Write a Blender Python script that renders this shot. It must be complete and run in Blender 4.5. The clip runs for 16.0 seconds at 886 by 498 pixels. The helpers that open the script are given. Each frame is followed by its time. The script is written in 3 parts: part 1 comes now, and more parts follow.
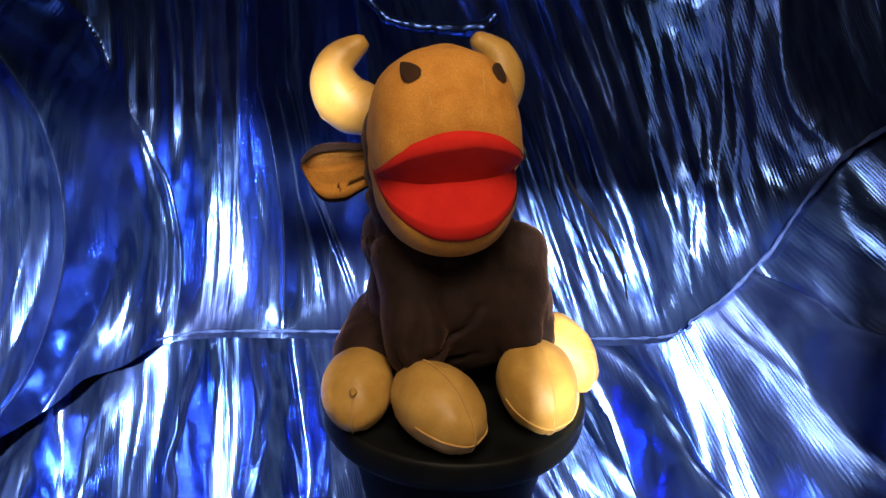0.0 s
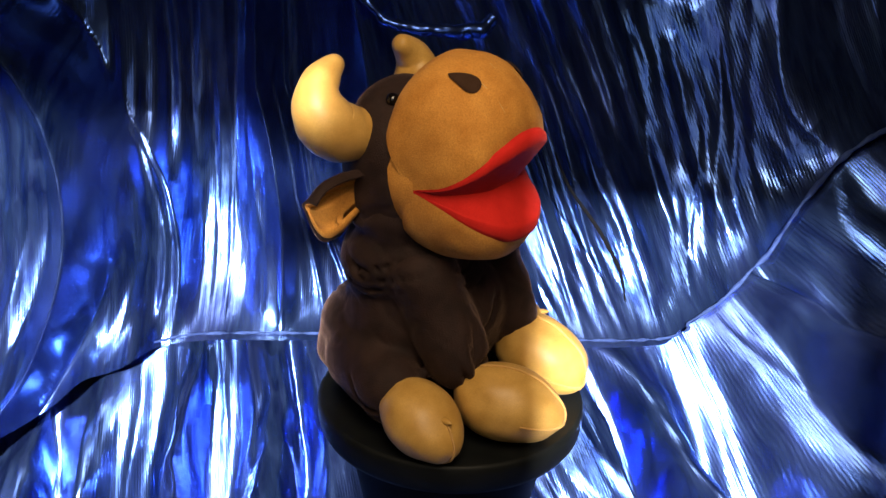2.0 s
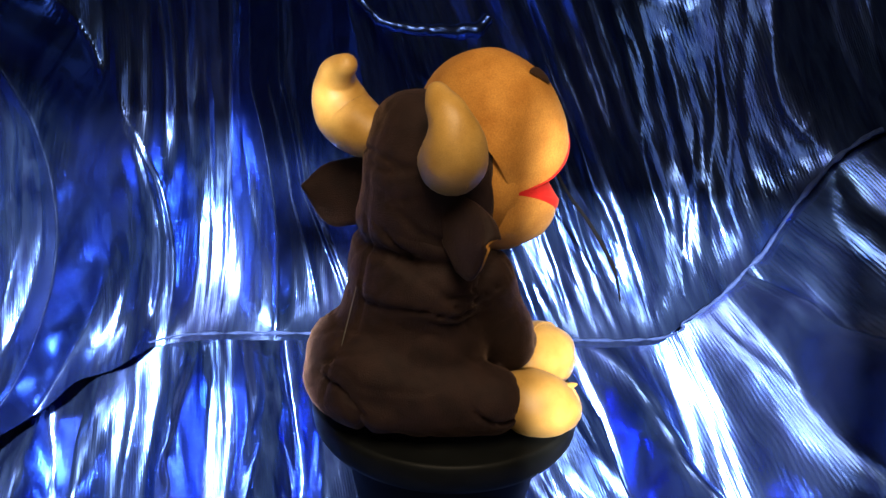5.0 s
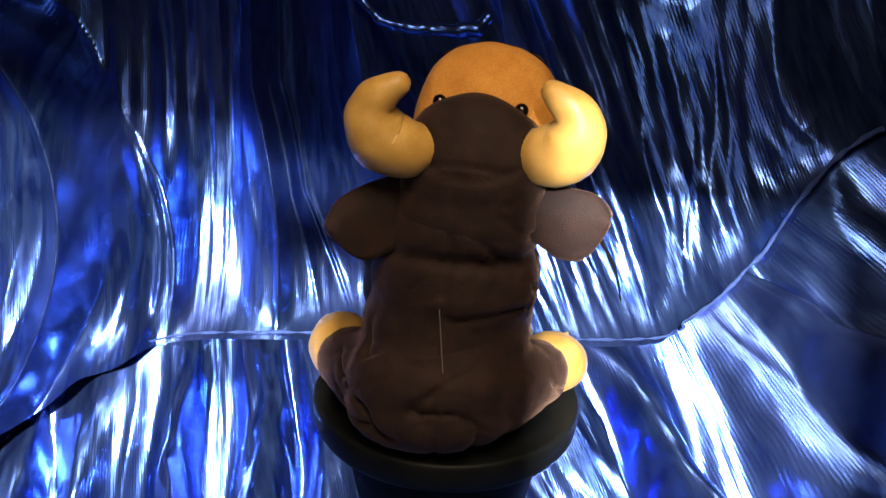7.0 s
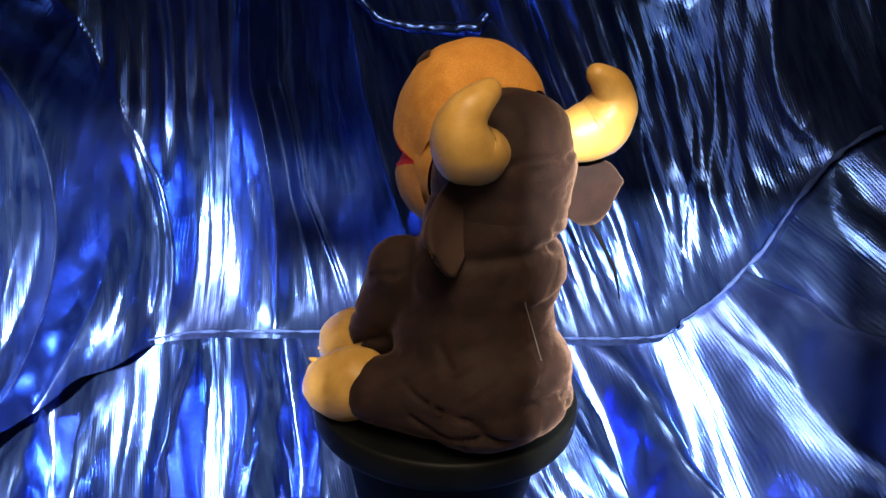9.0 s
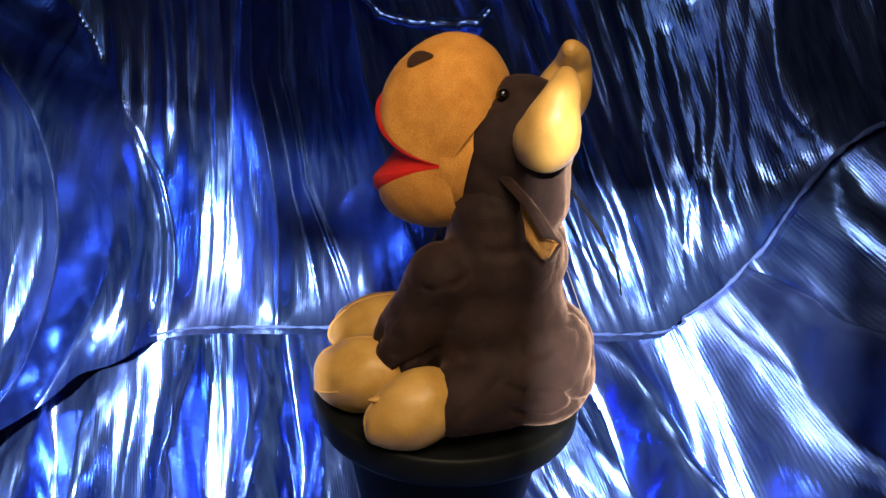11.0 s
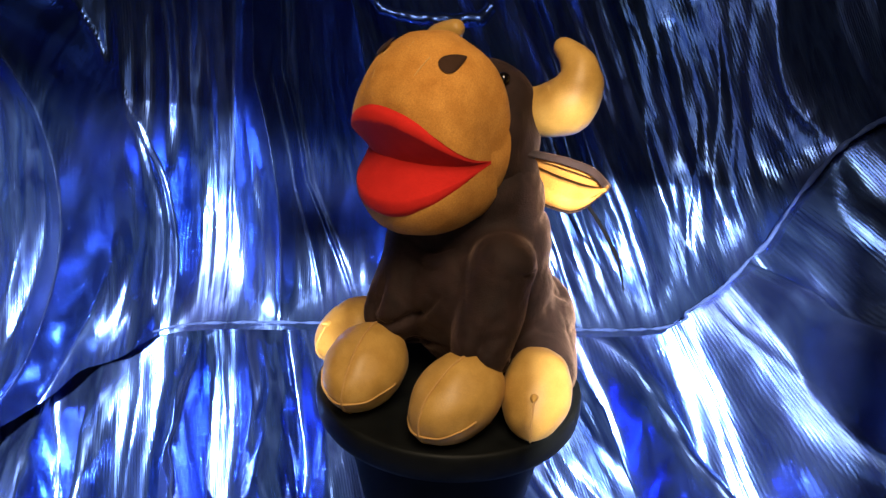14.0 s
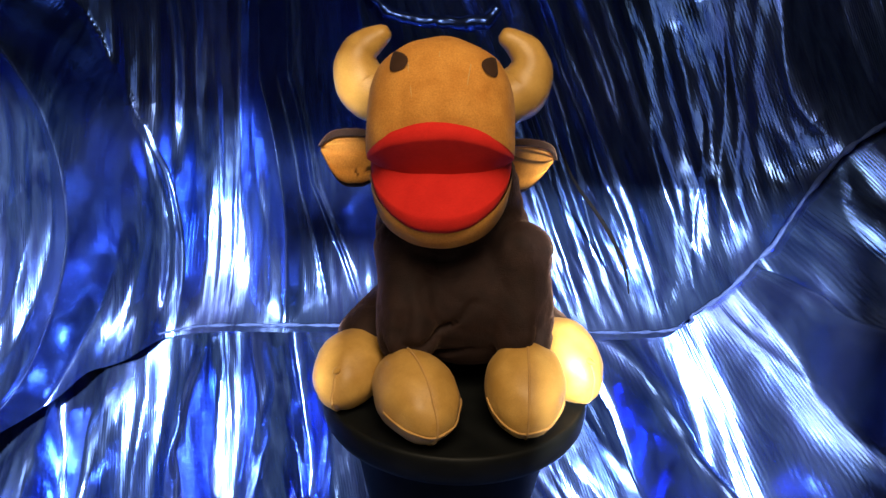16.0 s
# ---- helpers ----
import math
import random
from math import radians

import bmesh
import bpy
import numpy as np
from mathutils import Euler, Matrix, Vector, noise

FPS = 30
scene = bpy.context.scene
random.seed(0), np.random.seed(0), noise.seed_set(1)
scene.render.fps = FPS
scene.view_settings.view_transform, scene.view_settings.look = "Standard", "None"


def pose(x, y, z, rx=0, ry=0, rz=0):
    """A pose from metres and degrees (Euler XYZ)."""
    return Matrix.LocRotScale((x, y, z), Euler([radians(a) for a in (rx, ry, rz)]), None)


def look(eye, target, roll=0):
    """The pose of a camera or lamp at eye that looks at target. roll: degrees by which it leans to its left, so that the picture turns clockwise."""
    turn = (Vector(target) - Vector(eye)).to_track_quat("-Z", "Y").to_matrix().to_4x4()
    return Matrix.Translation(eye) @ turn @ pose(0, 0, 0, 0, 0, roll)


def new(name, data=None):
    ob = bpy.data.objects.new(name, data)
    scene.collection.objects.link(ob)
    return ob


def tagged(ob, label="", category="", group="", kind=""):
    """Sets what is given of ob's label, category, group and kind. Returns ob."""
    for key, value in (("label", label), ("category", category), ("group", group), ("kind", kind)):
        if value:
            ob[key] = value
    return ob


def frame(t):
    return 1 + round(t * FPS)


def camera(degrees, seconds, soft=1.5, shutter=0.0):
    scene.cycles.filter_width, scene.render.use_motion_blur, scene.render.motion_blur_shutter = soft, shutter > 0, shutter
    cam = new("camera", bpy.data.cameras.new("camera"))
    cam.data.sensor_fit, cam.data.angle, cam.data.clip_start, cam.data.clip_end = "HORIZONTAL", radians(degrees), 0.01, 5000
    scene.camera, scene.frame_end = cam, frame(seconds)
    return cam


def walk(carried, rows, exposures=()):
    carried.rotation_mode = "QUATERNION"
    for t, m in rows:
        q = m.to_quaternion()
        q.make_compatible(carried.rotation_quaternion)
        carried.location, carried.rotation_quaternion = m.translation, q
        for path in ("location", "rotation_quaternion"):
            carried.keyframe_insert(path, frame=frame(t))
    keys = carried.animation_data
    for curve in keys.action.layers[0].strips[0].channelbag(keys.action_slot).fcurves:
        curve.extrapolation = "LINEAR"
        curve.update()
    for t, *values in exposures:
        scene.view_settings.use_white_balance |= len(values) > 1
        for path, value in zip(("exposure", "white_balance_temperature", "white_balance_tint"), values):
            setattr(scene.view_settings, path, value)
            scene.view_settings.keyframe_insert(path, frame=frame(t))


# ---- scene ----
# The camera stands on the spot and sways by fractions of a degree.
cam = camera(48.2, 16.0)
EYE = Vector((0.0, -0.82, 0.639))
AHEAD = Vector((-0.01155, 0.92632, -0.37656))
ROLL = 2.69
SWAY = [(0, 10, -3.5), (0.5, 9.5, -3.5), (1, 9.5, 0), (1.5, 8.5, 0), (2, 6.5, 0), (2.5, 5, 0), (3, 2, 0), (3.5, 0, 0),
        (4, -1, 0), (6.5, -3, -1), (7, -1.5, -1.5), (7.5, -1.5, -1.5), (8, -1.5, -1.5), (8.5, -3, 0), (9, -3.5, -3.5),
        (11.5, 0, -11.5), (12, 0, -13), (12.5, 1, -15), (13, 2.5, -17), (13.5, 3.5, -18), (14, 3.5, -18.5), (14.5, 5.5, -21),
        (15, 8.5, -20), (15.5, 11, -16), (16, 13, -14)]
LENS = 1752.8
AIM = look(EYE, EYE + AHEAD, ROLL)
walk(cam, [(t, AIM @ pose(0, 0, 0, math.degrees(dy / LENS), math.degrees(dx / LENS), 0)) for t, dx, dy in SWAY],
     exposures=[(0, 2.14), (6.5, 2.22), (8.5, 2.28), (9, 2.36), (11.5, 2.46), (13.5, 2.40), (16, 2.35)])

# ---- light: low sun from behind the camera through added openings, and an added warm fill ----
world = bpy.data.worlds.new("room_air")
scene.world = world
world.use_nodes = True
sky = world.node_tree.nodes.new("ShaderNodeTexSky")
sky.sky_type, sky.sun_disc = "NISHITA", False
sky.sun_elevation, sky.sun_rotation = radians(26), radians(180)
world.node_tree.links.new(sky.outputs[0], world.node_tree.nodes["Background"].inputs[0])
world.node_tree.nodes["Background"].inputs[1].default_value = 0.018


def lamp(name, kind, eye, target, watts, color, **more):
    data = bpy.data.lights.new(name, kind)
    data.energy, data.color = watts, color
    for key, value in more.items():
        if key == "size":
            data.size = value
        elif key == "radius":
            data.shadow_soft_size = value
        elif key == "cone":
            data.spot_size = radians(value)
        elif key == "blend":
            data.spot_blend = value
    ob = new(name, data)
    ob.matrix_world = look(eye, target)
    return ob


# added fill with no known source: warms the toy from above and in front
lamp("ceiling_lamp", "AREA", (0.05, -0.80, 1.36), (0, 0.0, 0.25), 3.9, (1.0, 0.78, 0.52), size=0.6)
sun = bpy.data.lights.new("sun", "SUN")
sun.energy, sun.angle, sun.color = 5.0, radians(1.4), (1.0, 0.97, 0.92)
new("sun", sun).matrix_world = look((0.0, -0.90, 0.44), (0, 0, 0))


# ---- materials ----
def material(name):
    m = bpy.data.materials.new(name)
    m.use_nodes = True
    nt = m.node_tree
    return m, nt, nt.nodes["Principled BSDF"]


def node(nt, kind, **values):
    n = nt.nodes.new(kind)
    for key, value in values.items():
        if key == "operation":
            n.operation = value
        elif key == "kind":
            n.wave_type = value
        else:
            n.inputs[key].default_value = value
    return n


def mottled(nt, source, socket, scale, low, high, detail=6, spread=(0.35, 0.65)):
    """Noise at scale between two colours. Returns the ramp's colour output."""
    noise_node = node(nt, "ShaderNodeTexNoise", Scale=scale, Detail=detail)
    nt.links.new(source.outputs[socket], noise_node.inputs["Vector"])
    ramp = nt.nodes.new("ShaderNodeValToRGB")
    ramp.color_ramp.elements[0].position, ramp.color_ramp.elements[1].position = spread
    ramp.color_ramp.elements[0].color, ramp.color_ramp.elements[1].color = (*low, 1), (*high, 1)
    nt.links.new(noise_node.outputs["Fac"], ramp.inputs["Fac"])
    return ramp.outputs["Color"]


def cloth(name, low, high, roughness, sheen, grain, relief, tint=(1, 1, 1), speckle=1400, shine=0.2):
    """Napped or satin plush: blotches, fine nap and a soft sheen."""
    m, nt, bsdf = material(name)
    tc = nt.nodes.new("ShaderNodeTexCoord")
    color = mottled(nt, tc, "Object", 55, low, high, 8, (0.32, 0.68))
    fine = node(nt, "ShaderNodeTexNoise", Scale=speckle, Detail=3)
    nt.links.new(tc.outputs["Object"], fine.inputs["Vector"])
    mix = nt.nodes.new("ShaderNodeMixRGB")
    mix.blend_type = "OVERLAY"
    mix.inputs[0].default_value = 0.4
    nt.links.new(color, mix.inputs[1])
    nt.links.new(fine.outputs["Fac"], mix.inputs[2])
    nt.links.new(mix.outputs[0], bsdf.inputs["Base Color"])
    bump = node(nt, "ShaderNodeBump", Strength=grain, Distance=relief)
    nt.links.new(fine.outputs["Fac"], bump.inputs["Height"])
    nt.links.new(bump.outputs[0], bsdf.inputs["Normal"])
    bsdf.inputs["Roughness"].default_value = roughness
    bsdf.inputs["Sheen Weight"].default_value = sheen
    bsdf.inputs["Sheen Roughness"].default_value = 0.35
    bsdf.inputs["Sheen Tint"].default_value = (*tint, 1)
    bsdf.inputs["Specular IOR Level"].default_value = shine
    return m


TAN = cloth("tan_velour", (0.395, 0.160, 0.027), (0.51, 0.230, 0.046), 0.85, 0.08, 0.4, 0.0011, (1, 0.8, 0.5), 750)
SATIN = cloth("golden_satin", (0.37, 0.200, 0.044), (0.48, 0.280, 0.074), 0.43, 0.06, 0.15, 0.0004, (1, 0.9, 0.7), shine=0.35)
BROWN = cloth("dark_brown_plush", (0.011, 0.0052, 0.0045), (0.023, 0.0108, 0.0088), 0.75, 0.28, 0.6, 0.0012, (0.56, 0.35, 0.25), 800)
RED = cloth("red_felt", (0.44, 0.011, 0.008), (0.52, 0.016, 0.011), 0.9, 0.08, 0.3, 0.0006, (1, 0.3, 0.2))
DARK = cloth("nostril_felt", (0.03, 0.013, 0.006), (0.04, 0.018, 0.01), 0.9, 0.05, 0.3, 0.0006)
THREAD = cloth("seam_thread", (0.40, 0.22, 0.07), (0.48, 0.28, 0.09), 0.8, 0.1, 0.3, 0.0004)

WHITE = cloth("white_thread", (0.10, 0.095, 0.085), (0.14, 0.13, 0.12), 0.6, 0.1, 0.2, 0.0003)

GLASSY, nt, bsdf = material("black_eye_plastic")
bsdf.inputs["Base Color"].default_value = (0.004, 0.003, 0.003, 1)
bsdf.inputs["Roughness"].default_value = 0.06

PLASTIC, nt, bsdf = material("black_plastic")
tc = nt.nodes.new("ShaderNodeTexCoord")
nt.links.new(mottled(nt, tc, "Object", 30, (0.0038, 0.0045, 0.0048), (0.007, 0.0078, 0.008)), bsdf.inputs["Base Color"])
scuff = node(nt, "ShaderNodeTexNoise", Scale=60, Detail=8)
nt.links.new(tc.outputs["Object"], scuff.inputs["Vector"])
rough = node(nt, "ShaderNodeMapRange")
rough.inputs["To Min"].default_value, rough.inputs["To Max"].default_value = 0.40, 0.6
nt.links.new(scuff.outputs["Fac"], rough.inputs["Value"])
nt.links.new(rough.outputs[0], bsdf.inputs["Roughness"])
bsdf.inputs["Specular IOR Level"].default_value = 0.11

MATTE, nt, bsdf = material("matte_black_plastic")
tc = nt.nodes.new("ShaderNodeTexCoord")
nt.links.new(mottled(nt, tc, "Object", 24, (0.0025, 0.003, 0.0035), (0.005, 0.0055, 0.006)), bsdf.inputs["Base Color"])
bsdf.inputs["Roughness"].default_value = 0.75
bsdf.inputs["Specular IOR Level"].default_value = 0.06

CORD, nt, bsdf = material("black_cord")
bsdf.inputs["Base Color"].default_value = (0.004, 0.004, 0.005, 1)
bsdf.inputs["Roughness"].default_value = 0.9
bsdf.inputs["Specular IOR Level"].default_value = 0.05


def lame(name):
    """Shot blue lamé: dark blue metallic threads, silvery cross threads, long crushed streaks. UV runs across and along the cloth, in metres."""
    m, nt, bsdf = material(name)
    uv = nt.nodes.new("ShaderNodeUVMap")
    uv.uv_map = "cloth"

    def stretched(sx, sy, detail=5, distort=0.0):
        mapping = nt.nodes.new("ShaderNodeMapping")
        mapping.inputs["Scale"].default_value = (sx, sy, 1)
        nt.links.new(uv.outputs[0], mapping.inputs["Vector"])
        n = node(nt, "ShaderNodeTexNoise", Scale=1.0, Detail=detail, Distortion=distort)
        nt.links.new(mapping.outputs[0], n.inputs["Vector"])
        return n

    streak = stretched(70, 12, 7, 1.2)
    fine = stretched(380, 60, 3, 0.6)
    patch = stretched(7, 5, 3)
    ramp = nt.nodes.new("ShaderNodeValToRGB")
    e = ramp.color_ramp.elements
    e[0].position, e[0].color = 0.38, (0.010, 0.036, 0.20, 1)
    e[1].position, e[1].color = 0.80, (0.10, 0.205, 0.55, 1)
    nt.links.new(streak.outputs["Fac"], ramp.inputs["Fac"])
    mix = nt.nodes.new("ShaderNodeMixRGB")
    mix.inputs[2].default_value = (0.054, 0.080, 0.29, 1)
    shift = node(nt, "ShaderNodeMapRange")
    shift.inputs["From Min"].default_value, shift.inputs["From Max"].default_value = 0.45, 0.75
    shift.inputs["To Max"].default_value = 0.6
    nt.links.new(patch.outputs["Fac"], shift.inputs["Value"])
    nt.links.new(shift.outputs[0], mix.inputs[0])
    nt.links.new(ramp.outputs[0], mix.inputs[1])
    nt.links.new(mix.outputs[0], bsdf.inputs["Base Color"])
    threads = node(nt, "ShaderNodeTexWave", Scale=105.0, Distortion=0.9, Detail=1.0)
    nt.links.new(uv.outputs[0], threads.inputs["Vector"])
    first = node(nt, "ShaderNodeBump", Strength=0.30, Distance=0.0022)
    nt.links.new(streak.outputs["Fac"], first.inputs["Height"])
    second = node(nt, "ShaderNodeBump", Strength=0.22, Distance=0.001)
    nt.links.new(fine.outputs["Fac"], second.inputs["Height"])
    nt.links.new(first.outputs[0], second.inputs["Normal"])
    third = node(nt, "ShaderNodeBump", Strength=0.17, Distance=0.0006)
    nt.links.new(threads.outputs["Fac"], third.inputs["Height"])
    nt.links.new(second.outputs[0], third.inputs["Normal"])
    nt.links.new(third.outputs[0], bsdf.inputs["Normal"])
    bsdf.inputs["Metallic"].default_value = 0.94
    gloss = node(nt, "ShaderNodeMapRange")
    gloss.inputs["From Min"].default_value, gloss.inputs["From Max"].default_value = 0.35, 0.7
    gloss.inputs["To Min"].default_value, gloss.inputs["To Max"].default_value = 0.13, 0.27
    nt.links.new(patch.outputs["Fac"], gloss.inputs["Value"])
    nt.links.new(gloss.outputs[0], bsdf.inputs["Roughness"])
    bsdf.inputs["Coat Weight"].default_value = 0.03
    bsdf.inputs["Coat Roughness"].default_value = 0.16
    weft = nt.nodes.new("ShaderNodeBsdfPrincipled")
    weft.inputs["Base Color"].default_value = (0.17, 0.22, 0.52, 1)
    weft.inputs["Metallic"].default_value = 1.0
    weft.inputs["Roughness"].default_value = 0.55
    nt.links.new(third.outputs[0], weft.inputs["Normal"])
    share = node(nt, "ShaderNodeMapRange")
    share.inputs["From Min"].default_value, share.inputs["From Max"].default_value = 0.35, 0.7
    share.inputs["To Min"].default_value, share.inputs["To Max"].default_value = 0.012, 0.055
    nt.links.new(patch.outputs["Fac"], share.inputs["Value"])
    both = nt.nodes.new("ShaderNodeMixShader")
    nt.links.new(share.outputs[0], both.inputs[0])
    nt.links.new(bsdf.outputs[0], both.inputs[1])
    nt.links.new(weft.outputs[0], both.inputs[2])
    nt.links.new(both.outputs[0], nt.nodes["Material Output"].inputs["Surface"])
    return m


LAME = lame("blue_lame")
FUZZ = cloth("frayed_blue_thread", (0.010, 0.022, 0.085), (0.03, 0.055, 0.17), 0.8, 0.05, 0.6, 0.001, (0.6, 0.75, 1.0), 500)

PAINT, nt, bsdf = material("wall_paint")
tc = nt.nodes.new("ShaderNodeTexCoord")
nt.links.new(mottled(nt, tc, "Object", 3, (0.055, 0.052, 0.05), (0.075, 0.07, 0.065)), bsdf.inputs["Base Color"])
bsdf.inputs["Roughness"].default_value = 0.9


# ---- mesh helpers ----
def part(name, data, mat, parent=None, label=""):
    """One mesh object from a bmesh or a mesh, under a thing or a part."""
    if isinstance(data, bmesh.types.BMesh):
        me = bpy.data.meshes.new(name)
        data.to_mesh(me)
        data.free()
    else:
        me = data
    me.shade_smooth()
    me.materials.clear()
    me.materials.append(mat)
    ob = new(name, me)
    ob.parent = parent
    return tagged(ob, label)


def sheet(f, nu, nv, uvs=None, close_u=False):
    """A grid mesh from f(i / nu, j / nv)."""
    us = nu if close_u else nu + 1
    verts = [f(i / nu, j / nv) for j in range(nv + 1) for i in range(us)]
    faces = [(j * us + i, j * us + (i + 1) % us, (j + 1) * us + (i + 1) % us, (j + 1) * us + i)
             for j in range(nv) for i in range(nu)]
    me = bpy.data.meshes.new("sheet")
    me.from_pydata(verts, [], faces)
    if uvs:
        layer = me.uv_layers.new(name="cloth")
        flat = np.array([uvs(i / nu, j / nv) for j in range(nv + 1) for i in range(us)])
        index = np.empty(len(me.loops), dtype=np.int32)
        me.loops.foreach_get("vertex_index", index)
        layer.data.foreach_set("uv", flat[index].astype(np.float32).ravel())
    me.validate()
    return me


def smooth_path(points, n):
    """n + 1 points on a Catmull-Rom curve through rows of any width."""
    p = np.array(points, float)
    p = np.vstack([2 * p[0] - p[1], p, 2 * p[-1] - p[-2]])
    out = []
    for k in range(n + 1):
        s = k / n * (len(p) - 3)
        i = min(int(s), len(p) - 4)
        t = s - i
        a, b, c, d = p[i:i + 4]
        out.append(0.5 * (2 * b + (c - a) * t + (2 * a - 5 * b + 4 * c - d) * t * t + (3 * b - a - 3 * c + d) * t ** 3))
    return np.array(out)


def tube(rows, n=40, around=20, dent=0.0, seed=0.0):
    """A closed tapering tube through rows (x, y, z, radius)."""
    path = smooth_path(rows, n)
    side = Vector((0.13, 1, 0.21)).normalized()
    rings = []
    for k in range(n + 1):
        here = Vector(path[k][:3])
        ahead = Vector(path[min(k + 1, n)][:3]) - Vector(path[max(k - 1, 0)][:3])
        ahead.normalize()
        one = (side - ahead * side.dot(ahead)).normalized()
        two = ahead.cross(one)
        ring = []
        for i in range(around):
            a = i / around * math.tau
            p = here + (one * math.cos(a) + two * math.sin(a)) * max(path[k][3], 0.0004)
            if dent:
                p += (p - here).normalized() * dent * noise.noise(p * 60 + Vector((seed, 0, 0)))
            ring.append(tuple(p))
        rings.append(ring)
    verts = [v for r in rings for v in r] + [tuple(path[0][:3]), tuple(path[-1][:3])]
    faces = [(k * around + i, k * around + (i + 1) % around, (k + 1) * around + (i + 1) % around, (k + 1) * around + i)
             for k in range(n) for i in range(around)]
    last = (n + 1) * around
    faces += [(last, (i + 1) % around, i) for i in range(around)]
    faces += [(last + 1, n * around + i, n * around + (i + 1) % around) for i in range(around)]
    me = bpy.data.meshes.new("tube")
    me.from_pydata(verts, [], faces)
    return me


def egg(center, radii, turn, point=0.0, dent=0.0, seed=0.0, nu=40, nv=24, up=0.0):
    """An egg along its own x axis; point narrows the far end. turn: Euler degrees."""
    bm = bmesh.new()
    bmesh.ops.create_uvsphere(bm, u_segments=nu, v_segments=nv, radius=1, matrix=pose(0, 0, 0, 0, 90, 0))
    m = pose(*center, *turn)
    for v in bm.verts:
        x, y, z = v.co
        k = 1 - point * (x * 0.5 + 0.5) ** 1.3
        p = Vector((x * radii[0], y * radii[1] * k, z * radii[2] * k + up * x * x))
        p *= 1 + dent * noise.noise(Vector((x, y, z)) * 2.2 + Vector((seed, 0, 0)))
        v.co = m @ p
    return bm


def ball(bm, center, radii, turn=(0, 0, 0)):
    bmesh.ops.create_icosphere(bm, subdivisions=3, radius=1,
                               matrix=pose(*center, *turn) @ Matrix.Diagonal((*radii, 1)))


def limb(bm, a, b, ra, rb, steps=6):
    for k in range(steps + 1):
        s = k / steps
        ball(bm, [a[i] * (1 - s) + b[i] * s for i in range(3)], (ra * (1 - s) + rb * s,) * 3)


def welded(bm, voxel, rounds, crease):
    """One skin round overlapping forms, smoothed, then creased by crease(p, n) metres along the normal."""
    me = bpy.data.meshes.new("form")
    bm.to_mesh(me)
    bm.free()
    ob = new("form", me)
    mod = ob.modifiers.new("skin", "REMESH")
    mod.mode, mod.voxel_size = "VOXEL", voxel
    soft = ob.modifiers.new("soft", "SMOOTH")
    soft.factor, soft.iterations = 0.5, rounds
    bpy.context.view_layer.update()
    done = bpy.data.meshes.new_from_object(ob.evaluated_get(bpy.context.evaluated_depsgraph_get()))
    bpy.data.objects.remove(ob)
    moved = [v.co + v.normal * crease(v.co, v.normal) for v in done.vertices]
    for v, p in zip(done.vertices, moved):
        v.co = p
    return done


def slab(name, x0, x1, y0, y1, z0, z1, mat):
    bm = bmesh.new()
    bmesh.ops.create_cube(bm, size=1, matrix=Matrix.Translation(((x0 + x1) / 2, (y0 + y1) / 2, (z0 + z1) / 2)) @ Matrix.Diagonal((x1 - x0, y1 - y0, z1 - z0, 1)))
    ob = part(name, bm, mat)
    ob.data.shade_flat()
    return tagged(ob, kind="structure")


# ---- an unseen dim room, added to close the place ----
slab("wall_north", -2.0, 2.0, 1.9, 2.0, -0.31, 1.9, PAINT)
# added, unseen wall behind the camera: blocks round two openings shape the sun's patches
slab("wall_south_sill", -2.0, 2.0, -2.1, -2.0, -0.31, 0.50, PAINT)
# stepped undersides set how high the sun reaches on horns and cloth
for x0, x1, z0 in ((-2.0, -0.25, 1.52), (-0.25, -0.112, 1.49), (-0.112, 2.0, 1.45)):
    slab("wall_south_lintel", x0, x1, -2.1, -2.0, z0, 1.9, PAINT)
# added unseen bar, keeps the sun off the left ear
slab("window_bar", -0.25, -0.112, -2.08, -2.03, 1.33, 1.40, PAINT)
# invented uprights: the middle pair keeps the sun off the toy's centre
for x0, x1, z0, z1 in ((-2.0, -0.85, 0.50, 1.52), (-0.126, 0.090, 0.50, 1.28), (-0.112, 0.076, 1.28, 1.45), (0.53, 2.0, 0.50, 1.45)):
    slab("wall_south_pier", x0, x1, -2.1, -2.0, z0, z1, PAINT)
slab("wall_east", 2.0, 2.1, -2.0, 1.9, -0.31, 1.9, PAINT)
slab("wall_west", -2.1, -2.0, -2.0, 1.9, -0.31, 1.9, PAINT)
slab("ceiling", -2.0, 2.0, -2.0, 1.9, 1.9, 2.0, PAINT)
slab("floor", -2.0, 2.0, -2.0, 1.9, -0.41, -0.31, PAINT)

# ---- the blue cloth ----
# where the upper cloth meets the lower: (x, y, z)
SEAM = smooth_path([(-1.15, 0.28, -0.25), (-0.80, 0.34, -0.19), (-0.66, 0.37, -0.14), (-0.556, 0.40, -0.088), (-0.514, 0.40, -0.066), (-0.47, 0.40, -0.030), (-0.421, 0.405, -0.010),
                    (-0.36, 0.42, 0.0), (-0.22, 0.44, 0.0), (0.02, 0.455, 0.0), (0.27, 0.468, 0.004), (0.32, 0.485, 0.024), (0.368, 0.502, 0.056), (0.406, 0.516, 0.097),
                    (0.428, 0.523, 0.121), (0.455, 0.533, 0.172), (0.49, 0.545, 0.225), (0.534, 0.56, 0.272), (0.60, 0.584, 0.303), (0.80, 0.64, 0.36), (1.2, 0.72, 0.42)], 400)
SEAM_X = SEAM[:, 0]


def seam_at(s):
    return (float(np.interp(s, SEAM_X, SEAM[:, 1])), float(np.interp(s, SEAM_X, SEAM[:, 2])))


